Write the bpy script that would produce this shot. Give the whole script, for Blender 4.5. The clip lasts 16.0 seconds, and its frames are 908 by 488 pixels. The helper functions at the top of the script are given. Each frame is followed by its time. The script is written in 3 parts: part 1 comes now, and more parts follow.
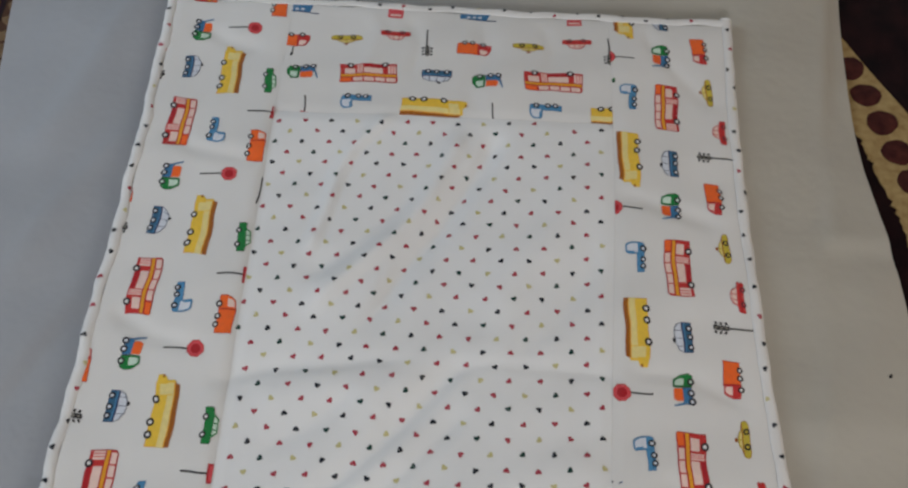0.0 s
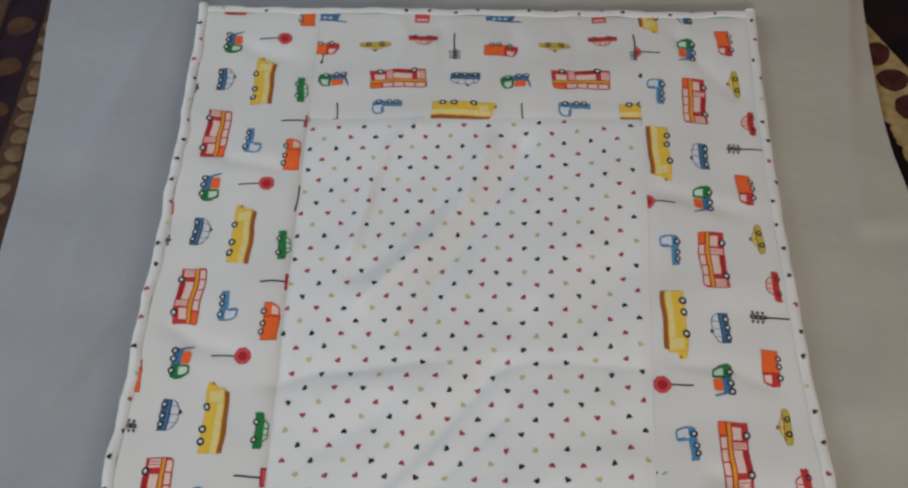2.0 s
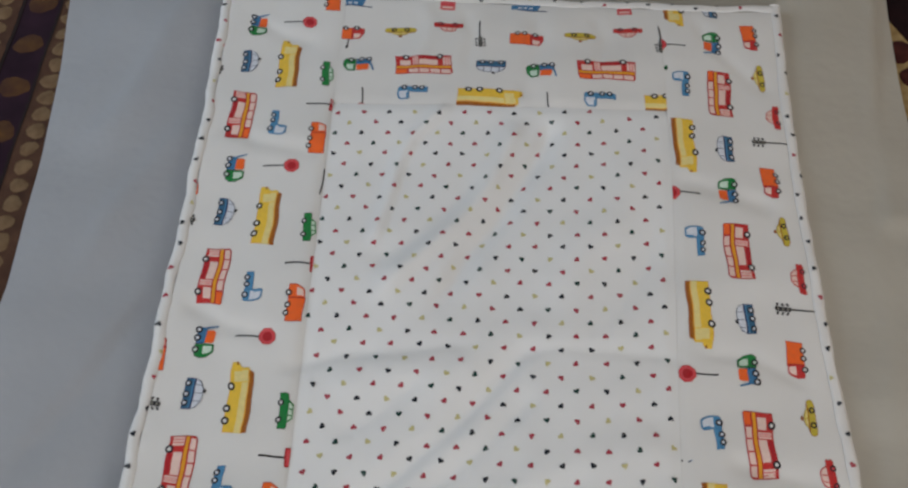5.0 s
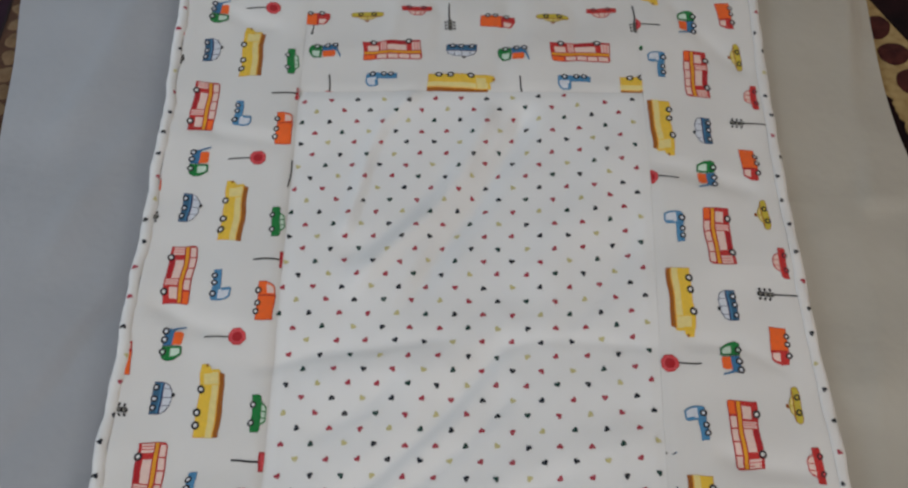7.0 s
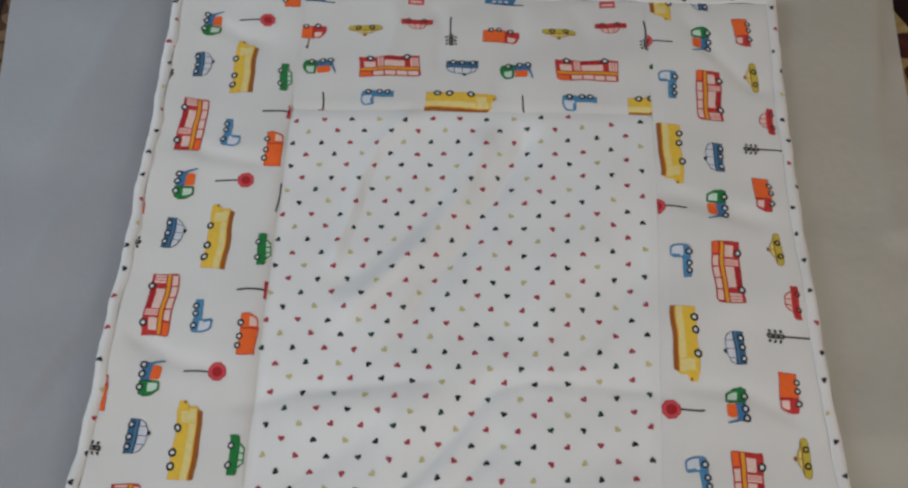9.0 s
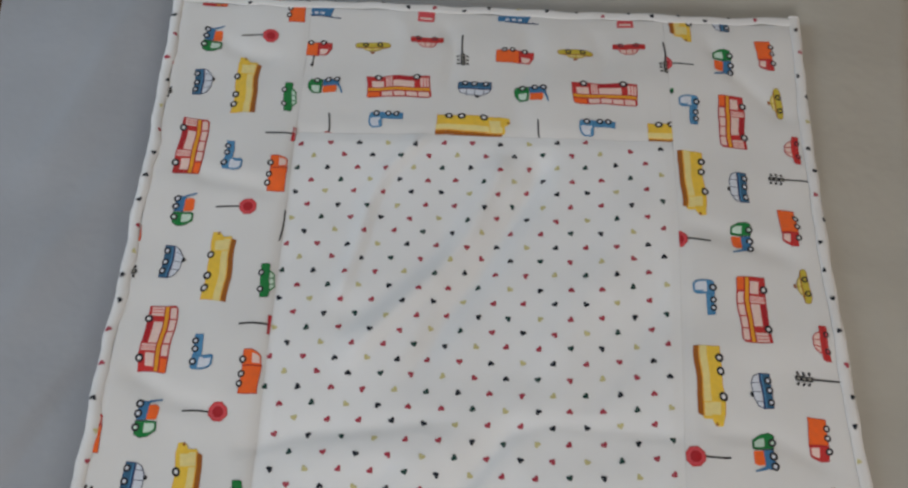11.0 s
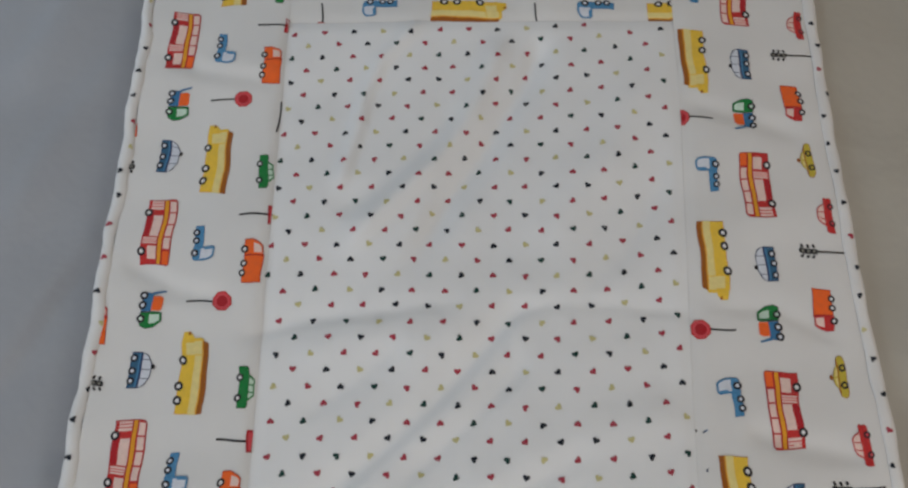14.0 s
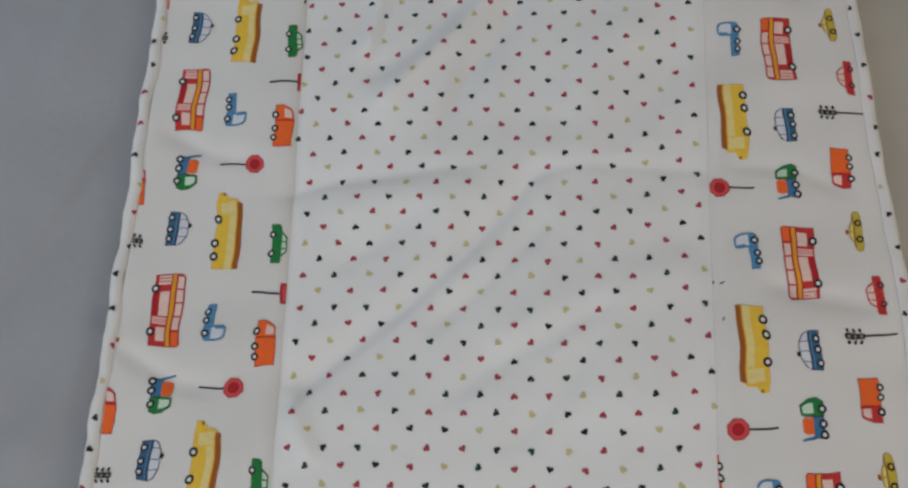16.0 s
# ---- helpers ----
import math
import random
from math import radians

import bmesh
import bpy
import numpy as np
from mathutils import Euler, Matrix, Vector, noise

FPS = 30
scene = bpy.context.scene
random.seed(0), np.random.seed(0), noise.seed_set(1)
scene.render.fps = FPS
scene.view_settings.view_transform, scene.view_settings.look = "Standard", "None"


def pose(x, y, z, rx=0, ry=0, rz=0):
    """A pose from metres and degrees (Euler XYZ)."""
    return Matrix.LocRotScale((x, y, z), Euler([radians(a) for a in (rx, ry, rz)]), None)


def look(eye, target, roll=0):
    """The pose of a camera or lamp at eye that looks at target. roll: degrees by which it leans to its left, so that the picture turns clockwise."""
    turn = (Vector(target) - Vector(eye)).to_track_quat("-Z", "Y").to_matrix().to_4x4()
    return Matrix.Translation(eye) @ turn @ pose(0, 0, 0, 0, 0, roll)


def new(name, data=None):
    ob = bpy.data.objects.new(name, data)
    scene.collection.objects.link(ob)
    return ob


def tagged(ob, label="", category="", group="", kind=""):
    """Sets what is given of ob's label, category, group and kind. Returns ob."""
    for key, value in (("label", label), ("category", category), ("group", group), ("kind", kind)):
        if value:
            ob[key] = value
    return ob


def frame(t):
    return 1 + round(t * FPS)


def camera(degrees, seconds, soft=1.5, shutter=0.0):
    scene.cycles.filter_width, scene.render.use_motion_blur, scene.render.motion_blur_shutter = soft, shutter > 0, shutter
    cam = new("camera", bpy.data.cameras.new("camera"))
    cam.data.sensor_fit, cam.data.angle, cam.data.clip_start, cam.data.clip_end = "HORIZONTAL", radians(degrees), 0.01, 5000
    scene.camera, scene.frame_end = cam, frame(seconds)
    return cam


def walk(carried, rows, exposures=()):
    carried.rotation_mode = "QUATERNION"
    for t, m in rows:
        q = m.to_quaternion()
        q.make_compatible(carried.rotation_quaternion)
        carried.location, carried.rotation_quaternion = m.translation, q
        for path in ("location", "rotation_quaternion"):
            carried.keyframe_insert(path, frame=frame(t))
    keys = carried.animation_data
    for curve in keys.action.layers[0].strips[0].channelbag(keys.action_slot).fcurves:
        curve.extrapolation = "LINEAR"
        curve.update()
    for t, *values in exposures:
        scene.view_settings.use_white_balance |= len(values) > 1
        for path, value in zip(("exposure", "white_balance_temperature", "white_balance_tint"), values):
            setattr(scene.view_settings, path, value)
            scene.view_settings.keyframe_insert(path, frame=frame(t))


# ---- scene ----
cam = camera(49.8, 16.0, soft=2.4)
PATH = [
    (0, (0.037, -0.548, 0.993), (-0.025, 0.488, -0.717), -0.4),
    (0.5, (0.027, -0.55, 0.997), (-0.068, 0.476, -0.717), -1.4),
    (1, (0.02, -0.554, 1.004), (-0.101, 0.461, -0.715), -3.3),
    (1.5, (0.013, -0.559, 1.005), (-0.111, 0.449, -0.718), -3.4),
    (2, (0.02, -0.552, 1.015), (-0.086, 0.471, -0.7), -4.7),
    (2.5, (0.004, -0.558, 1.015), (-0.058, 0.479, -0.695), -3.1),
    (3, (0.002, -0.568, 1.013), (-0.068, 0.478, -0.689), -2.2),
    (3.5, (-0.01, -0.569, 1.013), (-0.111, 0.453, -0.703), -2.9),
    (4, (-0.025, -0.568, 1.009), (-0.116, 0.444, -0.714), -1.7),
    (4.2, (-0.019, -0.57, 1.008), (-0.13, 0.443, -0.713), -3.0),
    (6.3, (-0.032, -0.558, 1.006), (-0.07, 0.479, -0.704), -0.5),
    (6.5, (-0.025, -0.551, 1.004), (-0.08, 0.472, -0.713), -1.6),
    (7, (-0.024, -0.54, 0.985), (-0.056, 0.45, -0.752), -1.3),
    (7.5, (-0.012, -0.524, 0.986), (-0.077, 0.464, -0.752), -1.3),
    (8, (-0.005, -0.493, 0.975), (-0.11, 0.468, -0.776), -0.8),
    (8.5, (0.008, -0.472, 0.966), (-0.134, 0.479, -0.787), -3.3),
    (9, (0.015, -0.464, 0.962), (-0.078, 0.494, -0.791), -3.7),
    (9.5, (-0.006, -0.446, 0.95), (-0.11, 0.503, -0.807), -4.9),
    (9.7, (-0.014, -0.436, 0.949), (-0.108, 0.515, -0.808), -4.2),
    (12, (-0.019, -0.403, 0.928), (-0.081, 0.547, -0.831), -1.3),
    (12.5, (-0.02, -0.413, 0.925), (-0.088, 0.51, -0.848), -2.1),
    (13, (-0.016, -0.429, 0.917), (-0.113, 0.458, -0.873), -3.8),
    (13.5, (-0.016, -0.438, 0.914), (-0.103, 0.418, -0.892), -4.5),
    (14, (-0.014, -0.45, 0.907), (-0.083, 0.383, -0.91), -4.2),
    (14.5, (-0.013, -0.463, 0.898), (-0.101, 0.342, -0.931), -5.8),
    (15, (-0.015, -0.483, 0.903), (-0.119, 0.29, -0.938), -6.9),
    (15.5, (-0.01, -0.507, 0.903), (-0.125, 0.233, -0.952), -7.9),
    (16, (-0.011, -0.534, 0.904), (-0.134, 0.183, -0.959), -9.0),
]
walk(cam, [(t, look(eye, target, roll)) for t, eye, target, roll in PATH],
     exposures=[(0.0, -0.02), (4.0, 0.0), (9.0, -0.01), (12.5, -0.04), (14.5, -0.15), (16.0, -0.14)])

# ---- world and lights ----
world = bpy.data.worlds.new("world")
world.use_nodes = True
scene.world = world
sky = world.node_tree.nodes.new("ShaderNodeTexSky")
sky.sky_type, sky.sun_disc = "NISHITA", False
sky.sun_elevation, sky.sun_rotation = radians(40), radians(60)
world.node_tree.links.new(sky.outputs[0], world.node_tree.nodes["Background"].inputs[0])
world.node_tree.nodes["Background"].inputs[1].default_value = 0.1


def area(name, eye, target, sx, sy, power, color):
    data = bpy.data.lights.new(name, "AREA")
    data.shape, data.size, data.size_y, data.energy, data.color = "RECTANGLE", sx, sy, power, color
    ob = new(name, data)
    ob.matrix_world = look(eye, target)
    return ob


# added lamps: near-white key behind the camera, cool fill west, weaker warm fill east
area("key_light_south", (0.0, -3.64, 1.95), (0.0, 0.0, 0.0), 1.20, 1.05, 66.0, (0.965, 0.955, 0.968))
area("fill_light_west", (-1.76, 0.45, 1.10), (-0.2, 0.1, 0.0), 1.25, 1.05, 13.0, (0.75, 0.88, 1.0))
area("fill_light_east", (1.76, 0.35, 1.10), (0.2, 0.1, 0.0), 1.25, 1.05, 3.0, (1.0, 0.62, 0.22))


# ---- materials ----
def rgb(r, g, b):
    f = lambda c: ((c / 255 + 0.055) / 1.055) ** 2.4 if c > 10 else c / 255 / 12.92
    return (f(r), f(g), f(b), 1)


def cloth(name, color, second=None, scale=30.0, mix=0.5, rough=0.9, weave=1400.0, bump=0.15, sheen=0.1, folds=0.0, gloss=0.25):
    """Woven cloth: two colours mixed by soft stains, a fine weave as bump."""
    mat = bpy.data.materials.new(name)
    mat.use_nodes = True
    nodes, links = mat.node_tree.nodes, mat.node_tree.links
    bsdf = nodes["Principled BSDF"]
    bsdf.inputs["Roughness"].default_value = rough
    bsdf.inputs["Specular IOR Level"].default_value = gloss
    bsdf.inputs["Sheen Weight"].default_value = sheen
    where = nodes.new("ShaderNodeTexCoord")
    big = nodes.new("ShaderNodeTexNoise")
    big.inputs["Scale"].default_value, big.inputs["Detail"].default_value = scale, 5
    links.new(where.outputs["Object"], big.inputs["Vector"])
    ramp = nodes.new("ShaderNodeValToRGB")
    ramp.color_ramp.elements[0].position, ramp.color_ramp.elements[1].position = 0.5 - mix / 2, 0.5 + mix / 2
    ramp.color_ramp.elements[0].color, ramp.color_ramp.elements[1].color = color, second or color
    links.new(big.outputs["Fac"], ramp.inputs["Fac"])
    links.new(ramp.outputs["Color"], bsdf.inputs["Base Color"])
    fine = nodes.new("ShaderNodeTexNoise")
    fine.inputs["Scale"].default_value, fine.inputs["Detail"].default_value = weave, 2
    links.new(where.outputs["Object"], fine.inputs["Vector"])
    b = nodes.new("ShaderNodeBump")
    b.inputs["Strength"].default_value, b.inputs["Distance"].default_value = bump, 0.0006
    links.new(fine.outputs["Fac"], b.inputs["Height"])
    last = b
    if folds:
        soft = nodes.new("ShaderNodeTexNoise")
        soft.inputs["Scale"].default_value, soft.inputs["Detail"].default_value = 17, 3
        links.new(where.outputs["Object"], soft.inputs["Vector"])
        last = nodes.new("ShaderNodeBump")
        last.inputs["Strength"].default_value, last.inputs["Distance"].default_value = folds, 0.01
        links.new(soft.outputs["Fac"], last.inputs["Height"])
        links.new(b.outputs["Normal"], last.inputs["Normal"])
    links.new(last.outputs["Normal"], bsdf.inputs["Normal"])
    return mat


def ink(name, r, g, b):
    c = rgb(r, g, b)
    d = (c[0] * 0.82 + 0.02, c[1] * 0.82 + 0.02, c[2] * 0.82 + 0.02, 1)
    return cloth(name, c, d, 180.0, 0.6)


COTTON = cloth("white_cotton", (0.86, 0.866, 0.876, 1), (0.81, 0.816, 0.826, 1), 9.0, 0.5, folds=0.10)
BORDER = cloth("border_cotton", (0.80, 0.789, 0.78, 1), (0.75, 0.739, 0.73, 1), 9.0, 0.5, folds=0.10)
BINDING = cloth("white_binding", (0.82, 0.808, 0.80, 1), (0.76, 0.748, 0.742, 1), 30.0, 0.6, folds=0.12)


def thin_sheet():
    """Thin off-white cloth: greyer in one layer on the dark blanket, whiter in two towards the east; the cool-to-warm
    light across it is painted into both tones.
    """
    # single layer, with the cool light of the west side put into its colour
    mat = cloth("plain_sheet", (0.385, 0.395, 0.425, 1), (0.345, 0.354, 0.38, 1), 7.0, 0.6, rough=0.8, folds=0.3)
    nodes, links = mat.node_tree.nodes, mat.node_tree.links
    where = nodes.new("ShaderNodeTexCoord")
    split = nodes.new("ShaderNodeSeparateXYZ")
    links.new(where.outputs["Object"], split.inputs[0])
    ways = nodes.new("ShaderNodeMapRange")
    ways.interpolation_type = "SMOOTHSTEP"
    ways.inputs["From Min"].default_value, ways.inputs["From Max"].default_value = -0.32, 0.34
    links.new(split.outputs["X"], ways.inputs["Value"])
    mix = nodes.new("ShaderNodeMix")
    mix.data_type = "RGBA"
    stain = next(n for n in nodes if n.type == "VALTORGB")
    doubled_warm_lit = nodes.new("ShaderNodeValToRGB")
    doubled_warm_lit.color_ramp.elements[0].position, doubled_warm_lit.color_ramp.elements[1].position = 0.25, 0.75
    # second layer, with the warm light of the east side put into its colour
    doubled_warm_lit.color_ramp.elements[0].color, doubled_warm_lit.color_ramp.elements[1].color = (0.49, 0.461, 0.405, 1), (0.44, 0.414, 0.364, 1)
    links.new(next(n for n in nodes if n.type == "TEX_NOISE").outputs["Fac"], doubled_warm_lit.inputs["Fac"])
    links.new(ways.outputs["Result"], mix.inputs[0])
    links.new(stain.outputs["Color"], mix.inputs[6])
    links.new(doubled_warm_lit.outputs["Color"], mix.inputs[7])
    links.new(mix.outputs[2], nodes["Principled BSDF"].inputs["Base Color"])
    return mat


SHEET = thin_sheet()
FLEECE = cloth("dark_fleece", rgb(36, 16, 18), rgb(14, 7, 11), 26.0, 0.35, 1.0, 420.0, 0.9, 0.04, gloss=0.08)
PLUM = cloth("plum_fleece", rgb(52, 33, 46), rgb(34, 21, 31), 20.0, 0.5, 1.0, 420.0, 0.9, 0.04, gloss=0.08)
TAN = cloth("tan_fleece", rgb(92, 66, 52), rgb(68, 48, 40), 40.0, 0.5, 1.0, 420.0, 0.9, 0.04, gloss=0.08)
CREAM = cloth("cream_fleece", rgb(178, 156, 110), rgb(140, 114, 74), 90.0, 0.5, 1.0, 420.0, 0.9, 0.04, gloss=0.08)
PEBBLE = cloth("gold_fleece", rgb(132, 108, 82), rgb(100, 78, 58), 60.0, 0.5, 1.0, 420.0, 0.9, 0.04, gloss=0.08)
OLIVE = cloth("olive_fleece", rgb(96, 68, 40), rgb(58, 37, 38), 34.0, 0.5, 1.0, 420.0, 0.9, 0.04, gloss=0.08)
SPOT = cloth("brown_fleece", rgb(84, 42, 36), rgb(46, 20, 22), 70.0, 0.5, 1.0, 420.0, 0.9, 0.04, gloss=0.08)
SEAMDARK = cloth("dark_pile_line", rgb(30, 18, 18), None, rough=1.0)
PLASTER = cloth("wall_plaster", (0.52, 0.505, 0.45, 1), (0.47, 0.455, 0.40, 1), 3.0, 0.5, 0.9, 300.0, 0.2, 0.0)
TILE = cloth("floor_screed", (0.36, 0.33, 0.3, 1), (0.28, 0.26, 0.24, 1), 5.0, 0.5, 0.6, 300.0, 0.2, 0.0)
INK = {
    "red": ink("red_ink", 208, 52, 50), "deep": ink("deep_red_ink", 186, 30, 40), "pink": ink("pale_pink_ink", 246, 214, 204),
    "rose": ink("rose_ink", 226, 84, 92), "yellow": ink("yellow_ink", 248, 205, 70), "butter": ink("butter_ink", 244, 224, 150),
    "brown": ink("brown_ink", 168, 96, 26), "amber": ink("amber_ink", 244, 170, 40), "orange": ink("orange_ink", 255, 110, 40),
    "blue": ink("blue_ink", 62, 124, 172), "sky": ink("sky_blue_ink", 84, 148, 194), "teal": ink("teal_ink", 56, 104, 138), "olive": ink("olive_yellow_ink", 212, 190, 66), "grey": ink("grey_ink", 150, 146, 136), "navy": ink("navy_ink", 50, 68, 106), "ice": ink("ice_ink", 226, 230, 240),
    "ink_green": ink("dark_green_ink", 14, 82, 48), "green": ink("green_ink", 24, 132, 62), "mint": ink("mint_ink", 214, 236, 220), "black": ink("black_ink", 34, 32, 38),
    "white": ink("white_ink", 238, 236, 236), "heart_red": ink("heart_red_ink", 182, 66, 84), "heart_dark": ink("heart_dark_ink", 30, 36, 48),
    "heart_green": ink("heart_green_ink", 28, 68, 62), "heart_gold": ink("heart_gold_ink", 214, 206, 150),
}


# ---- mesh helpers ----
def mesh_of(name, verts, faces, mats, index=None, smooth=True):
    me = bpy.data.meshes.new(name)
    me.from_pydata([tuple(map(float, v)) for v in verts], [], faces)
    for m in mats:
        me.materials.append(m)
    if index is not None:
        me.polygons.foreach_set("material_index", np.array(index, dtype=np.int32))
    me.polygons.foreach_set("use_smooth", np.full(len(me.polygons), smooth))
    me.update()
    return me


def part(name, me, parent, label=""):
    ob = new(name, me)
    ob.parent = parent
    return tagged(ob, label)


def grid_mesh(name, xs, ys, z, mat, warp=None):
    """A sheet over the lines xs and ys, with the heights of the function z."""
    X, Y = np.meshgrid(xs, ys)
    if warp:
        X, Y = warp(X, Y)
    Z = z(X, Y)
    nx, ny = len(xs), len(ys)
    verts = np.stack([X, Y, Z], -1).reshape(-1, 3)
    faces = [(j * nx + i, j * nx + i + 1, (j + 1) * nx + i + 1, (j + 1) * nx + i) for j in range(ny - 1) for i in range(nx - 1)]
    return mesh_of(name, verts, faces, [mat])


def lines(a, b, step):
    n = np.arange(math.ceil(a / step + 1e-6), math.floor(b / step - 1e-6) + 1) * step
    return np.concatenate([[a], n, [b]])


# ---- the lie of the cloth ----
XL, XR, YT, YB = -0.3970, 0.3415, 0.4275, -0.640      # the panels, inside the binding
SL, SR, ST = -0.2385, 0.1868, 0.2445                   # the three inner seams
CELL = 0.005


def seam_x(y):
    """The right seam is not quite straight up."""
    return SR + 0.040 * np.minimum(y + 0.05, 0.20)


def left_seam(y):
    return SL - 0.014 * y


def left_edge(y):
    return XL - 0.045 * np.maximum(y - 0.2, 0)


def right_edge(y):
    """The east edge is drawn in a little at its middle."""
    return XR + 0.0018 + 0.08 * np.minimum((y - 0.12) ** 2, 0.12)


def top_y(x):
    """The upper edge falls a little to the right."""
    return YT + 0.003 - 0.020 * (x + 0.03)


def lay_center(x, y):
    return left_seam(y) + (x - SL) * (seam_x(y) - left_seam(y)) / (SR - SL), y


def lay_top(x, y):
    return x, y + (top_y(x) - YT) * np.clip((y - ST) / (YT - ST), 0, 1)


def lay_left(x, y):
    return lay_top(left_edge(y) + (x - XL) * (left_seam(y) - left_edge(y)) / (SL - XL), y)


def lay_upper(x, y):
    return lay_top(*lay_center(x, y))


def lay_right(x, y):
    return lay_top(seam_x(y) + (x - SR) * (right_edge(y) - seam_x(y)) / (XR - SR), y)


rng = np.random.default_rng(7)
WAVES = [(rng.uniform(0, 2 * np.pi), rng.uniform(0, 2 * np.pi), k, a) for k, a in
         [(16, 0.0011), (22, 0.0009), (30, 0.0007), (38, 0.0006), (55, 0.0004), (70, 0.0003), (95, 0.00022), (120, 0.00016)]]


def seg_bump(x, y, pts, width, height, skew=0.0):
    """A soft ridge or valley along a bent line, that fades to its ends; skew makes one flank steeper."""
    best = np.full(np.shape(x), 1e9)
    side = np.zeros(np.shape(x))
    along = np.zeros(np.shape(x))
    n = len(pts) - 1
    for i in range(n):
        (ax, ay), (bx, by) = pts[i], pts[i + 1]
        dx, dy = bx - ax, by - ay
        ll = dx * dx + dy * dy
        f = np.clip(((x - ax) * dx + (y - ay) * dy) / ll, 0, 1)
        px, py = x - ax - f * dx, y - ay - f * dy
        d = px * px + py * py
        near = d < best
        best = np.where(near, d, best)
        side = np.where(near, np.sign(dx * py - dy * px), side)
        along = np.where(near, (i + f) / n, along)
    d = np.sqrt(best)
    w = width * np.where(side > 0, 1 + skew, 1 - skew)
    fade = np.clip(np.minimum(along, 1 - along) * 5, 0, 1)
    return height * np.exp(-(d / w) ** 2) * fade * fade * (3 - 2 * fade)


CREASES = [
    ([(-0.265, -0.142), (-0.245, -0.134), (-0.199, -0.118), (-0.128, -0.111), (-0.075, -0.102), (-0.03, -0.100)], 0.010, -0.0016, 0.3),
    ([(-0.25, -0.372), (-0.220, -0.340), (-0.184, -0.305), (-0.121, -0.254), (-0.065, -0.201), (-0.028, -0.158), (0.010, -0.111), (0.047, -0.098)], 0.014, -0.0036, 0.3),
    ([(0.0, -0.118), (0.020, -0.105), (0.047, -0.101), (0.116, -0.102), (0.168, -0.106), (0.20, -0.110)], 0.008, -0.0011, 0.3),
    ([(-0.105, -0.285), (-0.073, -0.259), (-0.027, -0.218), (0.010, -0.176), (0.03, -0.15)], 0.013, -0.0020, 0.3),
    ([(-0.232, -0.33), (-0.221, -0.345), (-0.21, -0.378), (-0.19, -0.41)], 0.012, 0.0025, 0.0),
    ([(-0.172, 0.02), (-0.166, 0.046), (-0.154, 0.099), (-0.147, 0.149), (-0.132, 0.190), (-0.099, 0.231), (-0.08, 0.25)], 0.009, 0.0034, 0.4),
    ([(-0.175, -0.06), (-0.132, -0.007), (-0.072, 0.057), (-0.033, 0.116), (-0.005, 0.193), (0.008, 0.235)], 0.016, 0.0046, 0.3),
    ([(-0.11, -0.09), (-0.075, -0.024), (-0.054, 0.022), (-0.023, 0.068), (0.001, 0.117), (0.030, 0.173), (0.042, 0.204), (0.05, 0.23)], 0.015, -0.0052, -0.2),
    ([(0.03, -0.06), (0.08, 0.02), (0.13, 0.1), (0.16, 0.2)], 0.03, 0.003, 0.0),
    ([(-0.05, -0.30), (0.02, -0.25), (0.12, -0.22), (0.18, -0.20)], 0.028, 0.0026, 0.0),
    ([(-0.39, 0.20), (-0.33, 0.175), (-0.27, 0.165), (-0.24, 0.16)], 0.012, -0.0020, 0.0),
    ([(-0.39, -0.05), (-0.33, -0.085), (-0.26, -0.10)], 0.012, -0.0022, 0.0),
    ([(-0.40, -0.29), (-0.37, -0.31), (-0.33, -0.33), (-0.28, -0.335)], 0.011, -0.0024, 0.0),
    ([(0.19, 0.14), (0.25, 0.12), (0.33, 0.09)], 0.014, -0.0020, 0.0),
    ([(0.20, -0.10), (0.27, -0.105), (0.34, -0.14)], 0.010, -0.0014, 0.2),
    ([(0.22, -0.22), (0.28, -0.24), (0.35, -0.25)], 0.013, -0.0020, 0.0),
    ([(-0.178, -0.005), (-0.143, 0.019), (-0.108, 0.048), (-0.065, 0.101), (-0.045, 0.145)], 0.016, -0.0020, 0.0),
    ([(-0.21, -0.16), (-0.15, -0.13), (-0.08, -0.14), (-0.02, -0.11)], 0.020, 0.0016, 0.0),
    ([(0.06, -0.10), (0.12, -0.05), (0.16, 0.02), (0.18, 0.10)], 0.015, -0.0014, 0.2),
    ([(-0.10, -0.36), (-0.03, -0.31), (0.04, -0.27), (0.10, -0.24)], 0.014, -0.0018, 0.2),
    ([(-0.03, -0.40), (0.02, -0.35), (0.06, -0.30), (0.08, -0.26)], 0.012, -0.0014, 0.2),
    ([(-0.20, -0.22), (-0.14, -0.18), (-0.09, -0.13)], 0.013, -0.0016, 0.2),
    ([(0.24, 0.42), (0.26, 0.36), (0.31, 0.30), (0.34, 0.27)], 0.012, -0.0016, 0.0),
    ([(-0.38, 0.40), (-0.32, 0.36), (-0.27, 0.35)], 0.012, -0.0016, 0.0),
    ([(-0.08, 0.42), (-0.06, 0.37), (-0.07, 0.30)], 0.010, -0.0014, 0.0),
    ([(0.10, 0.42), (0.12, 0.36), (0.10, 0.28)], 0.012, -0.0013, 0.0),
    ([(-0.14, 0.44), (-0.12, 0.39), (-0.13, 0.33), (-0.15, 0.25)], 0.014, 0.0018, 0.0),
    ([(0.02, 0.43), (0.03, 0.36), (0.01, 0.29), (0.02, 0.24)], 0.016, -0.0018, 0.0),
]


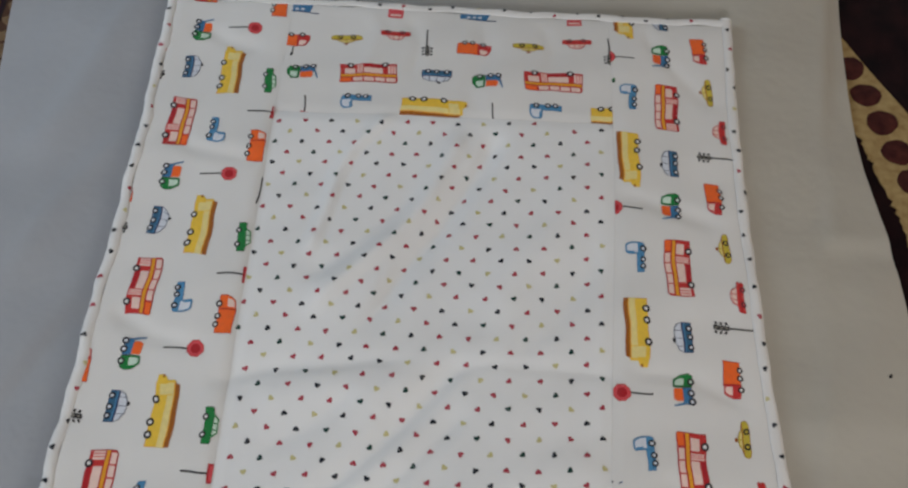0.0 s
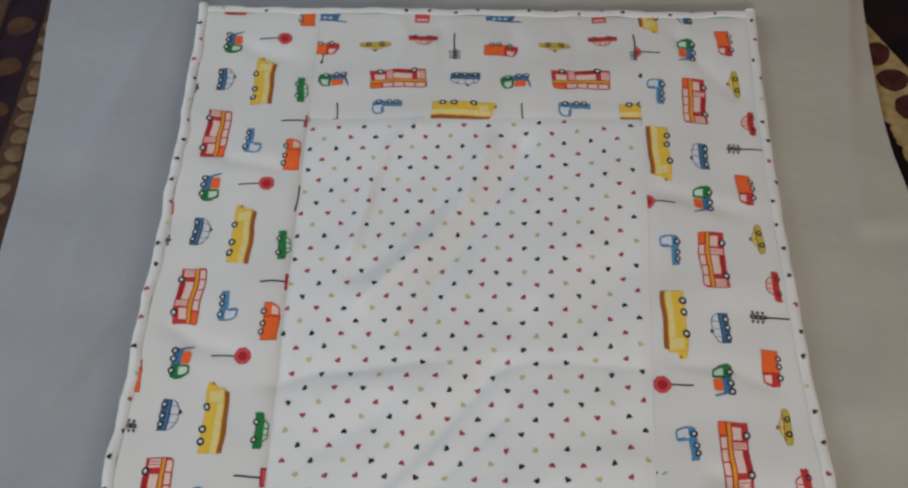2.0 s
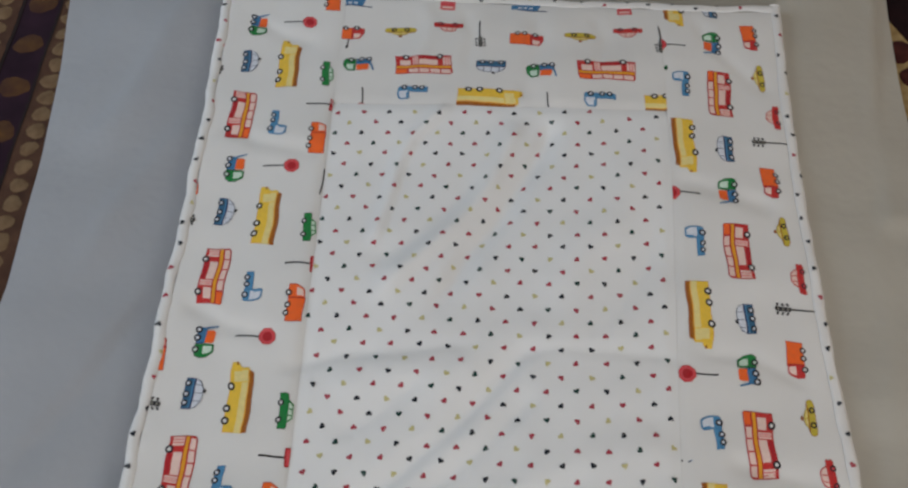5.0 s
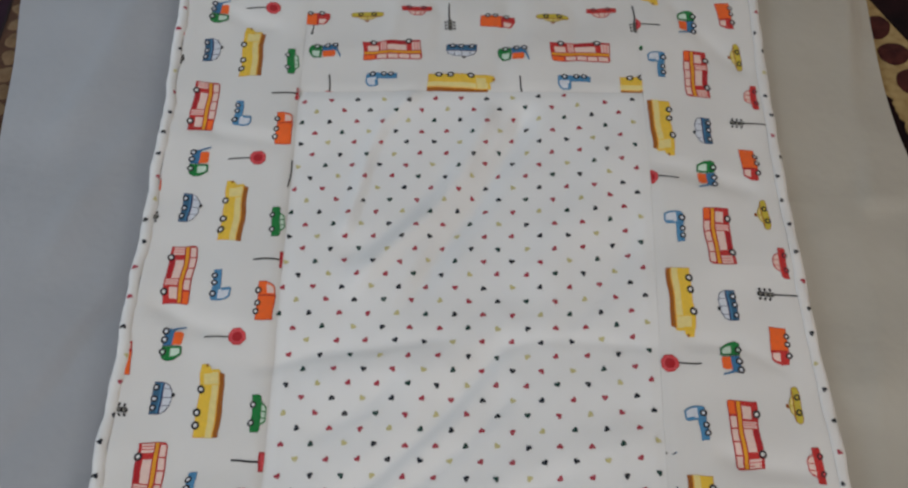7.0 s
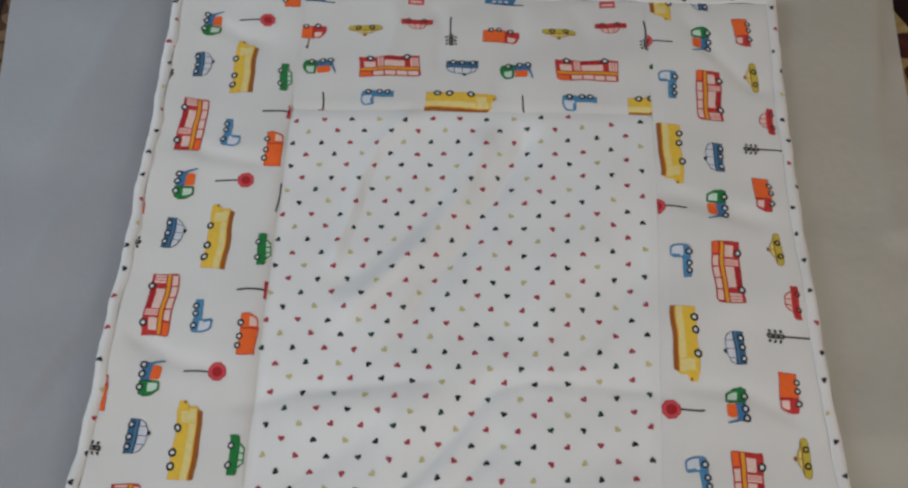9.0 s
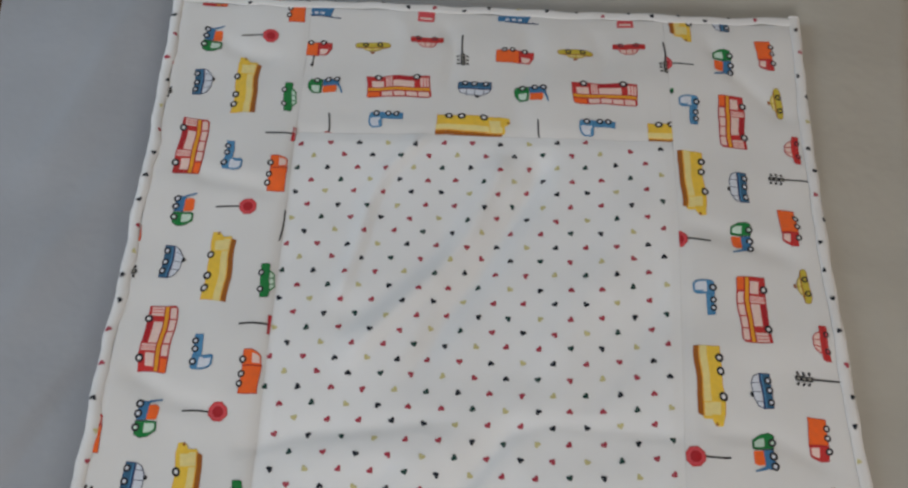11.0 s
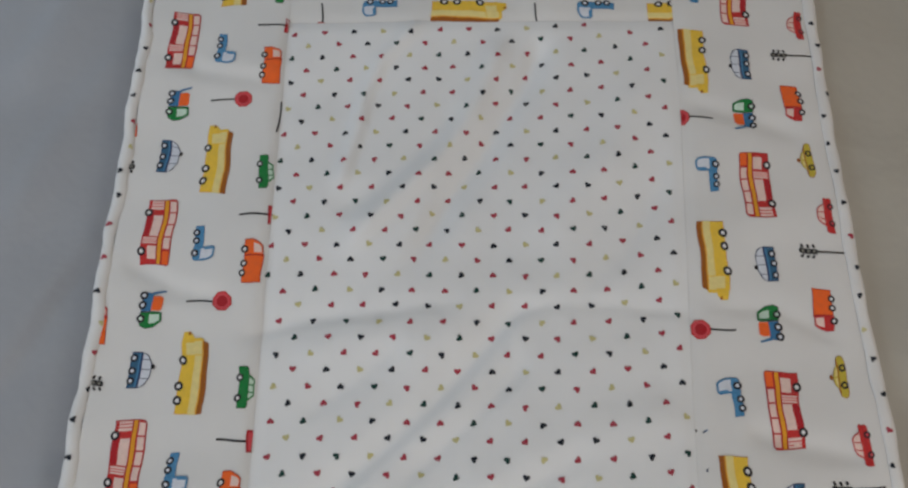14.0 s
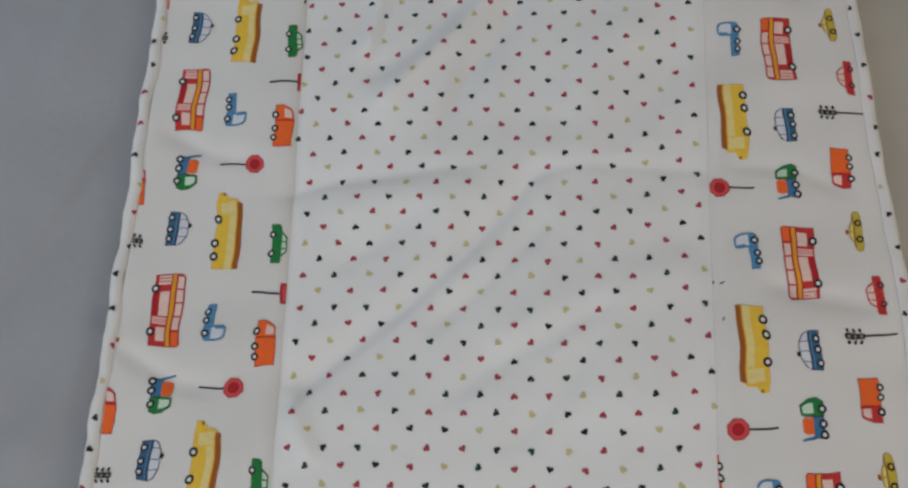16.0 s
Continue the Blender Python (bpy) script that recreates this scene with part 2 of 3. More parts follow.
def quilt_z(x, y):
    """The quilt's upper face: padded panels, pulled in along the seams, with waves and creases."""
    x, y = np.asarray(x, float), np.asarray(y, float)
    z = np.zeros(np.broadcast(x, y).shape)
    for p, q, k, a in WAVES:
        z = z + 1.25 * a * np.sin(k * (x * np.cos(p) + y * np.sin(p)) + q)
    for pts, w, h, sk in CREASES:
        z = z + seg_bump(x, y, pts, 0.90 * w, 1.5 * h, sk)
    below = 0.2 + 0.8 / (1 + np.exp(np.clip((y - ST) / 0.012, -40, 40)))
    for s in (left_seam(y), seam_x(y)):
        z = z - 0.0018 * below * np.exp(-((x - s) / 0.007) ** 2)
    z = z - 0.0018 * np.exp(-((y - ST) / 0.007) ** 2) * ((x > left_seam(y)) & (x < seam_x(y)))
    edge = np.minimum(np.minimum(x - left_edge(y), right_edge(y) - x), np.minimum(top_y(x) - y, y - YB))
    z = z - 0.0014 * np.exp(-np.clip(edge, 0, 1) / 0.008)
    # the left panel is turned under the heart panel's seam, and stands a little higher
    z = z + 0.004 * np.clip((-0.33 - x) / 0.07, 0, 1) ** 2
    return z + 0.0024 * below / (1 + np.exp(np.clip((x - left_seam(y)) / 0.0014, -40, 40)))


def sheet_z(x, y):
    """The sheet under the quilt: folded once, so that its creases part it in slightly tilted fields."""
    x, y = np.asarray(x, float), np.asarray(y, float)
    u = x - (0.440 + 0.16 * (y - 0.08))
    # it sags a little beside the roll of the quilt
    z = -0.0165 - 0.008 * np.exp(-((x + 0.408) / 0.021) ** 2)
    step = 1 / (1 + np.exp(-(y - 0.084) / 0.006))
    side = np.clip(u / 0.012, 0, 1)
    z = z + 0.003 - 0.06 * np.clip(u, 0, None) - side * step * 0.065 * np.clip(y - 0.22, -0.136, 0.16) + side * (1 - step) * 0.02 * np.clip(0.084 - y, 0, 0.22)
    z = z + 0.0012 * np.exp(-np.abs(u) / 0.010)
    z = z + 0.0014 * np.exp(-np.abs(y - 0.086) / 0.010) * (x > 0.34) + 0.0014 * np.exp(-np.abs(y + 0.148) / 0.010) * (x > 0.34)
    z = z + seg_bump(x, y, [(-0.40, 0.0), (-0.446, -0.081), (-0.479, -0.159), (-0.51, -0.21), (-0.55, -0.28)], 0.020, -0.0060, 0.4)
    z = z + seg_bump(x, y, [(-0.40, 0.25), (-0.46, 0.16), (-0.50, 0.08), (-0.53, -0.05)], 0.026, 0.0066, 0.3)
    z = z + seg_bump(x, y, [(-0.45, 0.50), (-0.49, 0.38), (-0.52, 0.25), (-0.56, 0.15)], 0.026, 0.0064, 0.3)
    z = z + seg_bump(x, y, [(-0.42, -0.25), (-0.45, -0.33), (-0.50, -0.42)], 0.022, 0.0060, 0.3)
    z = z + seg_bump(x, y, [(0.36, -0.2), (0.45, -0.1), (0.50, 0.02), (0.53, 0.08)], 0.03, 0.0030, 0.3)
    for p, q, k, a in WAVES[:5]:
        z = z + 1.8 * a * np.sin(k * (x * np.sin(p) + y * np.cos(p)) + q + 1)
    return z


# ---- room ----
def box_mesh(name, x0, x1, y0, y1, z0, z1, mat):
    v = [(x, y, z) for z in (z0, z1) for y in (y0, y1) for x in (x0, x1)]
    f = [(0, 2, 3, 1), (4, 5, 7, 6), (0, 1, 5, 4), (2, 6, 7, 3), (0, 4, 6, 2), (1, 3, 7, 5)]
    return mesh_of(name, v, f, [mat], smooth=False)


def structure(name, me, label, category):
    return tagged(new(name, me), label, category, kind="structure")


FLOOR = -0.046
structure("floor", box_mesh("floor", -1.7, 1.7, -3.6, 2.4, FLOOR - 0.1, FLOOR, TILE), "plain grey screed floor under the blanket", "floor")
structure("ceiling", box_mesh("ceiling", -1.7, 1.7, -3.6, 2.4, 2.6, 2.7, PLASTER), "plain pale plaster ceiling", "ceiling")
structure("wall_north", box_mesh("wall_north", -1.7, 1.7, 2.4, 2.5, FLOOR - 0.1, 2.7, PLASTER), "plain pale plaster wall", "wall")


def wall_with_window(name, m, half, wide):
    """An unseen wall along y, with an opening added for a lamp, set in place by m."""
    bm = bmesh.new()
    for ya, yb, za, zb in ((-half, -wide, FLOOR - 0.1, 2.7), (wide, half, FLOOR - 0.1, 2.7), (-wide, wide, FLOOR - 0.1, 0.0), (-wide, wide, 1.15, 2.7)):
        lift = m.translation.z
        za, zb = (za if za < -0.01 else za + lift), (zb if zb > 2 else zb + lift)
        v = bmesh.ops.create_cube(bm, size=1)["verts"]
        bmesh.ops.transform(bm, verts=v, matrix=Matrix.LocRotScale((0, (ya + yb) / 2, (za + zb) / 2), None, (0.15, yb - ya, zb - za)))
    flat = m.copy()
    flat.translation.z = 0
    bmesh.ops.transform(bm, verts=bm.verts, matrix=flat)
    me = bpy.data.meshes.new(name)
    bm.to_mesh(me)
    me.materials.append(PLASTER)
    return structure(name, me, "plain pale plaster wall, unseen, with an opening added for a lamp", "wall")


# openings are not known windows, each is added where a lamp stands
wall_with_window("wall_west", pose(-1.776, 0.45, 0.52), 4.2, 0.7)
wall_with_window("wall_east", pose(1.776, 0.35, 0.52), 4.1, 0.7)
wall_with_window("wall_south", pose(0.0, -3.676, 1.38, 0, 0, 90), 1.85, 0.65)


# ---- blanket ----
def pile_z(x, y):
    return -0.0300 + 0.0012 * np.sin(31 * x + 4 * y) + 0.0010 * np.sin(43 * y - 9 * x) - 0.006 * np.clip((0.5 - np.abs(x)) / 0.05, 0, 1)


blanket = tagged(new("blanket"), "dark brown fleece blanket with bands of gold and brown spots", "blanket")
part("fleece", grid_mesh("fleece", np.linspace(-1.15, 1.05, 111), np.linspace(-1.2, 1.25, 123), pile_z, FLEECE), blanket)
hem = grid_mesh("underside", np.linspace(-1.15, 1.05, 12), np.linspace(-1.2, 1.25, 12), lambda x, y: FLOOR + 0.001 + 0 * x, FLEECE)
part("underside", hem, blanket)


def flat_band(name, left, right, mat, lift, teeth=0.0):
    """A printed band between two bent lines, given as functions of y; teeth gives its left edge a ragged pile."""
    r = random.Random(name)
    verts, faces = [], []
    ys = np.arange(-0.9, 1.1, 0.006)
    for k, y in enumerate(ys):
        a, b = left(y), right(y)
        a += teeth * (r.random() - 0.3) * (1 if k % 2 else -0.6)
        for f in (0, 0.5, 1):
            x = a + (b - a) * f
            verts.append((x, y, float(pile_z(x, y)) + lift))
    for k in range(len(ys) - 1):
        for i in (0, 1):
            faces.append((k * 3 + i, k * 3 + i + 1, k * 3 + i + 4, k * 3 + i + 3))
    return mesh_of(name, verts, faces, [mat])


def spot(name, x, y, rx, ry, mat, lift, turn=0.0, seed=0, rough=0.1):
    """A slightly raised, uneven oval of longer pile."""
    r = random.Random(seed)
    ph = [r.uniform(0, 6.28) for _ in range(4)]
    verts, faces, n = [], [], 20
    for ring, f in ((0, 0.0), (1, 0.55), (2, 0.85), (3, 1.0)):
        for k in range(n):
            a = 2 * math.pi * k / n
            w = f * (1 + rough * (math.sin(2 * a + ph[0]) * 0.5 + math.sin(3 * a + ph[1]) * 0.5 + 0.3 * math.sin(7 * a + ph[2])))
            px, py = rx * w * math.cos(a), ry * w * math.sin(a)
            X, Y = x + px * math.cos(turn) - py * math.sin(turn), y + px * math.sin(turn) + py * math.cos(turn)
            verts.append((X, Y, float(pile_z(X, Y)) + lift + 0.0016 * (1 - f * f)))
    for ring in range(3):
        for k in range(n):
            k2 = (k + 1) % n
            faces.append((ring * n + k, (ring + 1) * n + k, (ring + 1) * n + k2, ring * n + k2))
    return mesh_of(name, verts, faces, [mat])


def arc(y):
    """The middle line of the spotted band: it runs out from under the sheet and bends away."""
    return 0.5985 - 0.55 * max(y - 0.06, 0) ** 1.35 * 0.62 - 0.02 * max(0.06 - y, 0)


cream = part("cream_band", flat_band("cream_band", lambda y: arc(y) - 0.040, lambda y: arc(y) + 0.042 - 0.19 * max(y - 0.30, 0), CREAM, 0.0008, 0.006), blanket, "cream band with a ragged edge")
for i in range(16):
    y = 0.381 - i * 0.0472
    part("spot", spot("spot", arc(y) + 0.001, y, 0.0200, 0.0205, SPOT, 0.0016, -0.4, i, 0.07), cream)
plum = part("plum_field", flat_band("plum_field", lambda y: -0.721, lambda y: -0.668, PLUM, 0.0006), blanket, "dark plum stripe with olive blotches")
tan = part("tan_band", flat_band("tan_band", lambda y: -0.666, lambda y: -0.600, TAN, 0.0006), blanket, "brown stripe with gold pebble spots")
tan_far = part("tan_band", flat_band("tan_band_far", lambda y: -0.780, lambda y: -0.727, TAN, 0.0006), blanket, "brown stripe with gold pebble spots")
for i in range(44):
    y = -0.75 + i * 0.0290
    r = random.Random(i)
    part("spot", spot("pebble", -0.643 + 0.002 * r.uniform(-1, 1) - 0.03 * max(y - 0.25, 0), y, 0.0135 * r.uniform(0.85, 1.1), 0.0125 * r.uniform(0.85, 1.05), PEBBLE, 0.0012, r.uniform(-0.3, 0.3), i, 0.14), tan)
    part("spot", spot("pebble", -0.752 + 0.002 * r.uniform(-1, 1), y + 0.01, 0.0135, 0.0125, PEBBLE, 0.0012, r.uniform(-0.3, 0.3), i + 99, 0.14), tan_far)
for i in range(15):
    y = -0.58 + i * 0.0785
    r = random.Random(i + 500)
    part("spot", spot("blotch", -0.693 + 0.003 * r.uniform(-1, 1), y, 0.021, 0.018, OLIVE, 0.0010, r.uniform(-0.3, 0.3), i + 500, 0.12), plum)
for nm, xx in (("line", -0.6675), ("line", -0.7245)):
    part("dark_line", flat_band(nm + str(xx), lambda y: xx - 0.0022, lambda y: xx + 0.0022, SEAMDARK, 0.0014, 0.003), blanket)


# ---- sheet ----
def sheet_left(y):
    return -0.604 - 0.085 * max(y + 0.04, 0) + 0.004 * math.sin(9 * y)


def sheet_right(y):
    return 0.5135 + 0.16 * max(y - 0.33, 0) ** 1.35 + 0.075 * max(0.2 - y, 0) + 0.0015 * math.sin(21 * y)


def sheet_mesh():
    ys, n = np.arange(-0.95, 0.951, 0.01), 150
    X = np.array([np.linspace(sheet_left(y), sheet_right(y), n) for y in ys])
    Y = np.repeat(ys[:, None], n, 1)
    Z = sheet_z(X, Y)
    low = Z - 0.0012
    m = len(ys)
    top, under = np.stack([X, Y, Z], -1).reshape(-1, 3), np.stack([X, Y, low], -1).reshape(-1, 3)
    verts = np.concatenate([top, under, top, under])
    N = n * m
    faces = [(j * n + i, j * n + i + 1, (j + 1) * n + i + 1, (j + 1) * n + i) for j in range(m - 1) for i in range(n - 1)]
    faces += [(N + a, N + d, N + c, N + b) for a, b, c, d in faces]
    rim = [j * n for j in range(m)], [j * n + n - 1 for j in range(m)], list(range(n)), [(m - 1) * n + i for i in range(n)]
    for k, line in enumerate(rim):
        for a, b in zip(line, line[1:]):
            q = (2 * N + a, 2 * N + b, 3 * N + b, 3 * N + a)
            faces.append(q if k in (1, 2) else q[::-1])
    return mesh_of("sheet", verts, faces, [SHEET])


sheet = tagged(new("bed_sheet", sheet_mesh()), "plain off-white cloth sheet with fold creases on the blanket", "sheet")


def lint_mesh(x0, y0):
    """A crumb of dark fluff: two crossed, bent scraps that lie on the sheet."""
    verts, faces = [], []
    for turn, long, wide in ((0.9, 0.0034, 0.0016), (2.2, 0.0021, 0.0012)):
        base, n = len(verts), 8
        for ring, (f, up) in enumerate(((1.0, 0.0003), (0.6, 0.0014))):
            for k in range(n):
                t = 2 * math.pi * k / n
                px, py = long * f * math.cos(t), wide * f * math.sin(t) * (1 + 0.3 * math.cos(3 * t))
                x, y = x0 + px * math.cos(turn) - py * math.sin(turn), y0 + px * math.sin(turn) + py * math.cos(turn)
                verts.append((x, y, float(sheet_z(x, y)) + up))
        faces += [(base + k, base + (k + 1) % n, base + n + (k + 1) % n, base + n + k) for k in range(n)]
        faces.append(tuple(base + n + k for k in range(n)))
    return mesh_of("lint", verts, faces, [INK["black"]])


lint = tagged(new("lint", lint_mesh(0.494, -0.085)), "tiny dark speck of lint on the sheet", "lint")

# ---- quilt ----
quilt = tagged(new("baby_quilt"), "padded white cotton baby quilt with vehicle border and heart centre", "quilt")
GAP = 0.0001
center = part("center_panel", grid_mesh("center_panel", lines(SL + GAP, SR - GAP, CELL), lines(YB, ST - GAP, CELL), quilt_z, COTTON, lay_center), quilt, "white cotton panel printed with small hearts")
left = part("border_panel", grid_mesh("border_left", lines(XL, SL - GAP, CELL), lines(YB, YT, CELL), quilt_z, BORDER, lay_left), quilt, "white cotton strip printed with vehicles")
right = part("border_panel", grid_mesh("border_right", lines(SR + GAP, XR, CELL), lines(YB, YT, CELL), quilt_z, BORDER, lay_right), quilt, "white cotton strip printed with vehicles")
upper = part("border_panel", grid_mesh("border_top", lines(SL + GAP, SR - GAP, CELL), lines(ST + GAP, YT, CELL), quilt_z, BORDER, lay_upper), quilt, "white cotton strip printed with vehicles")


# the rolled binding: one tube for each side, lumpy where it is turned over
BW = 0.0066


def binding_frame(side, s):
    """Middle of the binding at the way s along a side, and the direction outwards."""
    wob = 0.0012 * math.sin(37 * s + side) + 0.0008 * math.sin(91 * s + 2 * side)
    if side == 0:
        return left_edge(s) - BW + wob, s, -1, 0
    if side == 1:
        return right_edge(s) + BW + 0.3 * wob, s, 1, 0
    if side == 2:
        return s, top_y(s) + BW + wob, 0, 1
    return s, YB - BW + wob, 0, -1


def binding_point(side, s, a):
    """A point of the binding's skin: a = 0 at the inner stitch line, pi at the sheet."""
    x, y, ox, oy = binding_frame(side, s)
    puff = 1 + 0.07 * math.sin(110 * s + side) * math.sin(23 * s) + 0.05 * math.sin(41 * s + 3 * side)
    if side == 0:
        puff += 0.035 * math.sin(173 * s + 2 * math.sin(31 * s)) + 0.04 * math.sin(290 * s + 1.3 * a)
    out = -math.cos(a) * (BW + 0.0010) * puff
    low, high = (-0.0008, 0.0016) if side in (1, 2) else (-0.0025, 0.0046)
    z = low + high * puff * math.sin(a)
    if a > math.pi / 2:
        z = low + high * puff - 0.0150 * (1 - math.sin(a))
        if side == 0:
            # a round roll that rests on the sheet
            turn, r = (2 * a - math.pi) * 0.9, (BW + 0.0010) * puff
            out, z = r * math.sin(turn), low + high * puff - r * (1 - math.cos(turn))
    lift = (1 if a < math.pi / 2 else 1 - 0.7 * (a / math.pi * 2 - 1)) * float(quilt_z(min(max(x, left_edge(y)), right_edge(y)), min(max(y, YB), top_y(x))))
    return x + ox * out, y + oy * out, z + lift + 0.0015


def binding(side):
    a0, a1 = ((YB - 2 * BW, top_y(XL) + 2 * BW), (YB - 2 * BW, top_y(XR) + 2 * BW), (left_edge(YT), right_edge(YT)), (left_edge(YB), right_edge(YB)))[side]
    n, m = 300, 12
    verts, faces = [], []
    for i in range(n + 1):
        s = a0 + (a1 - a0) * i / n
        for k in range(m + 1):
            verts.append(binding_point(side, s, math.pi * k / m))
    for i in range(n):
        for k in range(m):
            q = (i * (m + 1) + k, i * (m + 1) + k + 1, (i + 1) * (m + 1) + k + 1, (i + 1) * (m + 1) + k)
            faces.append(q if side in (0, 2) else q[::-1])
    if side in (0, 1):
        faces += [tuple(range(m + 1)), tuple(n * (m + 1) + k for k in range(m + 1))]
    return part("binding", mesh_of("binding", verts, faces, [BINDING]), quilt, "rolled white binding with scattered hearts")


bindings = [binding(k) for k in range(4)]
back = part("backing", grid_mesh("backing", lines(XL - BW, XR - 0.002, 0.02), lines(YB - BW, YT + BW, 0.02), lambda x, y: sheet_z(x, y) + 0.0012, BINDING), quilt)


# ---- the print ----
# Shapes are drawn in millimetres: x along the row, y up, vehicles facing left.
def rect(c, x0, y0, x1, y1):
    return (c, [(x0, y0), (x1, y0), (x1, y1), (x0, y1)])


def shape(c, *pts):
    return (c, list(pts))


def disc(c, x, y, rx, ry=None, n=14):
    ry = ry or rx
    return (c, [(x + rx * math.cos(2 * math.pi * k / n), y + ry * math.sin(2 * math.pi * k / n)) for k in range(n)])


def wheel(x, y, r=4.0, hub="white"):
    return [disc("black", x, y, r), disc(hub, x, y, r * 0.46)]


def edged(dark, body, width=0.9):
    """A body with its drawn outline under it."""
    pts = body[1]
    cx, cy = (min(p[0] for p in pts) + max(p[0] for p in pts)) / 2, (min(p[1] for p in pts) + max(p[1] for p in pts)) / 2
    hx, hy = max(p[0] for p in pts) - cx, max(p[1] for p in pts) - cy
    return [(dark, [(cx + (x - cx) * (hx + width) / hx, cy + (y - cy) * (hy + width) / hy) for x, y in pts]), body]


def bar(c, x0, y0, x1, y1, w):
    dx, dy = x1 - x0, y1 - y0
    d = math.hypot(dx, dy)
    nx, ny = -dy / d * w / 2, dx / d * w / 2
    return (c, [(x0 - nx, y0 - ny), (x1 - nx, y1 - ny), (x1 + nx, y1 + ny), (x0 + nx, y0 + ny)])


def double_decker():
    o = edged("deep", shape("red", (-38, -16), (38, -16), (38, 16), (36, 18), (-35, 18), (-38, 15)))
    o += [rect("pink", -37.5, -13, -27.5, 2), rect("rose", -35.2, -13, -34.0, 2), rect("rose", -31.6, -13, -30.4, 2)]
    o += [rect("pink", -20, -8.5, 6, 2), rect("deep", -26, -16, 6, -9.5)]
    o += [rect("pink", 7.5, -15, 15, 2), rect("rose", 9.6, -15, 10.6, 2), rect("rose", 12.2, -15, 13.2, 2)]
    o += [rect("pink", 18, -8.5, 33, 2)]
    o += [rect("amber", -38, 3.5, 38, 8), rect("deep", -38, 2.6, 38, 3.6), rect("deep", -38, 7.9, 38, 8.9)]
    for k in range(4):
        o.append(rect("pink", -36 + k * 14.5, 10, -23.2 + k * 14.5, 17.2))
    o.append(rect("orange", 23, 10, 38, 17.8))
    return o + wheel(-23, -15, 5) + wheel(24, -15, 5)


def yellow_bus():
    o = edged("amber", shape("yellow", (-33, -14), (42, -14), (42, 3), (-33, 3)), 0.6) + [shape("yellow", (-43, -13), (-33, -14), (-33, -1), (-37, 0), (-41, -3), (-43, -7))]
    o += [shape("butter", (-36, 1), (43, 1), (43, 11), (-33, 11)), shape("yellow", (-36, -4), (-33, -4), (-33, 12), (-36, 10))]
    o += [rect("butter", -31.5, -9, -19, 7), rect("yellow", -19, -10, -18, 11)]
    o += [shape("brown", (-33, 11), (43, 11), (43, 17), (-31, 17)), rect("amber", -33, 9.6, 43, 11.2)]
    o += [disc("brown", -41, -5.5, 2.0, 1.6)]
    return o + wheel(-13, -13, 5) + wheel(14, -13, 5) + wheel(29, -13, 5)


def blue_van():
    o = [shape("navy", (-20, -11.5), (20, -11.5), (20.5, 1), (16.8, 7.8), (7.8, 12.2), (-7.8, 12.2), (-16.8, 7.8), (-20.5, 1))]
    o += [shape("ice", (-19.4, 1.5), (19.4, 1.5), (15.8, 7.2), (7.2, 11.4), (-7.2, 11.4), (-15.8, 7.2))]
    o += [bar("navy", -12.6, 1, -11.4, 10.2, 0.8), bar("navy", -1.2, 1, -1.0, 11.6, 0.8), bar("navy", 9.6, 1, 8.6, 11.2, 0.8)]
    o += [rect("teal", -19.2, -10.6, 19.2, -1.4), rect("sky", -19.2, -2.6, 19.2, -1.2), disc("black", -4, 13.6, 2.6, 2.2)]
    return o + wheel(-13, -8.4, 4.3, "ice") + wheel(1, -8.4, 4.3, "ice") + wheel(12, -8.4, 4.3, "ice")


def tow_truck():
    o = edged("navy", shape("blue", (-17, -9), (2, -9), (2, 1), (-16, 1)), 0.7) + [shape("blue", (-21, 13), (-19.5, 13.5), (-15, 1), (-17.5, 0))]
    o += [shape("orange", (-13, 1), (2, 1), (2, 10), (0, 12), (-12, 12), (-14, 8))]
    o += edged("ink_green", shape("green", (4, -9.5), (17, -9.5), (20, -4), (19, 4), (13.6, 12), (4.6, 12), (4, 8)), 0.8) + [shape("mint", (6, 0), (15.5, 0), (15, 6), (12, 10.5), (6, 10.5))]
    return o + wheel(-14, -8.5, 4.4, "ice") + wheel(-4, -8.5, 4.4, "ice") + wheel(10, -8.5, 4.4, "mint")


def blue_truck():
    o = edged("blue", shape("sky", (-19.5, -9), (5, -9), (5, -0.5), (-19.5, -0.5)), 0.6) + [rect("blue", -19.5, -6.5, 4, -5.6)]
    o += edged("blue", shape("sky", (5, -9.5), (18, -9.5), (20, -7), (20.4, 4), (18.8, 10), (16, 13), (7.4, 13), (5, 10.6)), 0.6)
    o += [shape("ice", (6.6, -1.5), (18.6, -1.5), (18.8, 5), (17.2, 9.4), (15.2, 11.6), (8, 11.6), (6.6, 10)), rect("sky", 6.6, 2.6, 8.4, 11)]
    return o + wheel(-12, -8, 4, "ice") + wheel(-2.6, -8, 4, "ice") + wheel(12, -8, 4.4, "ice")


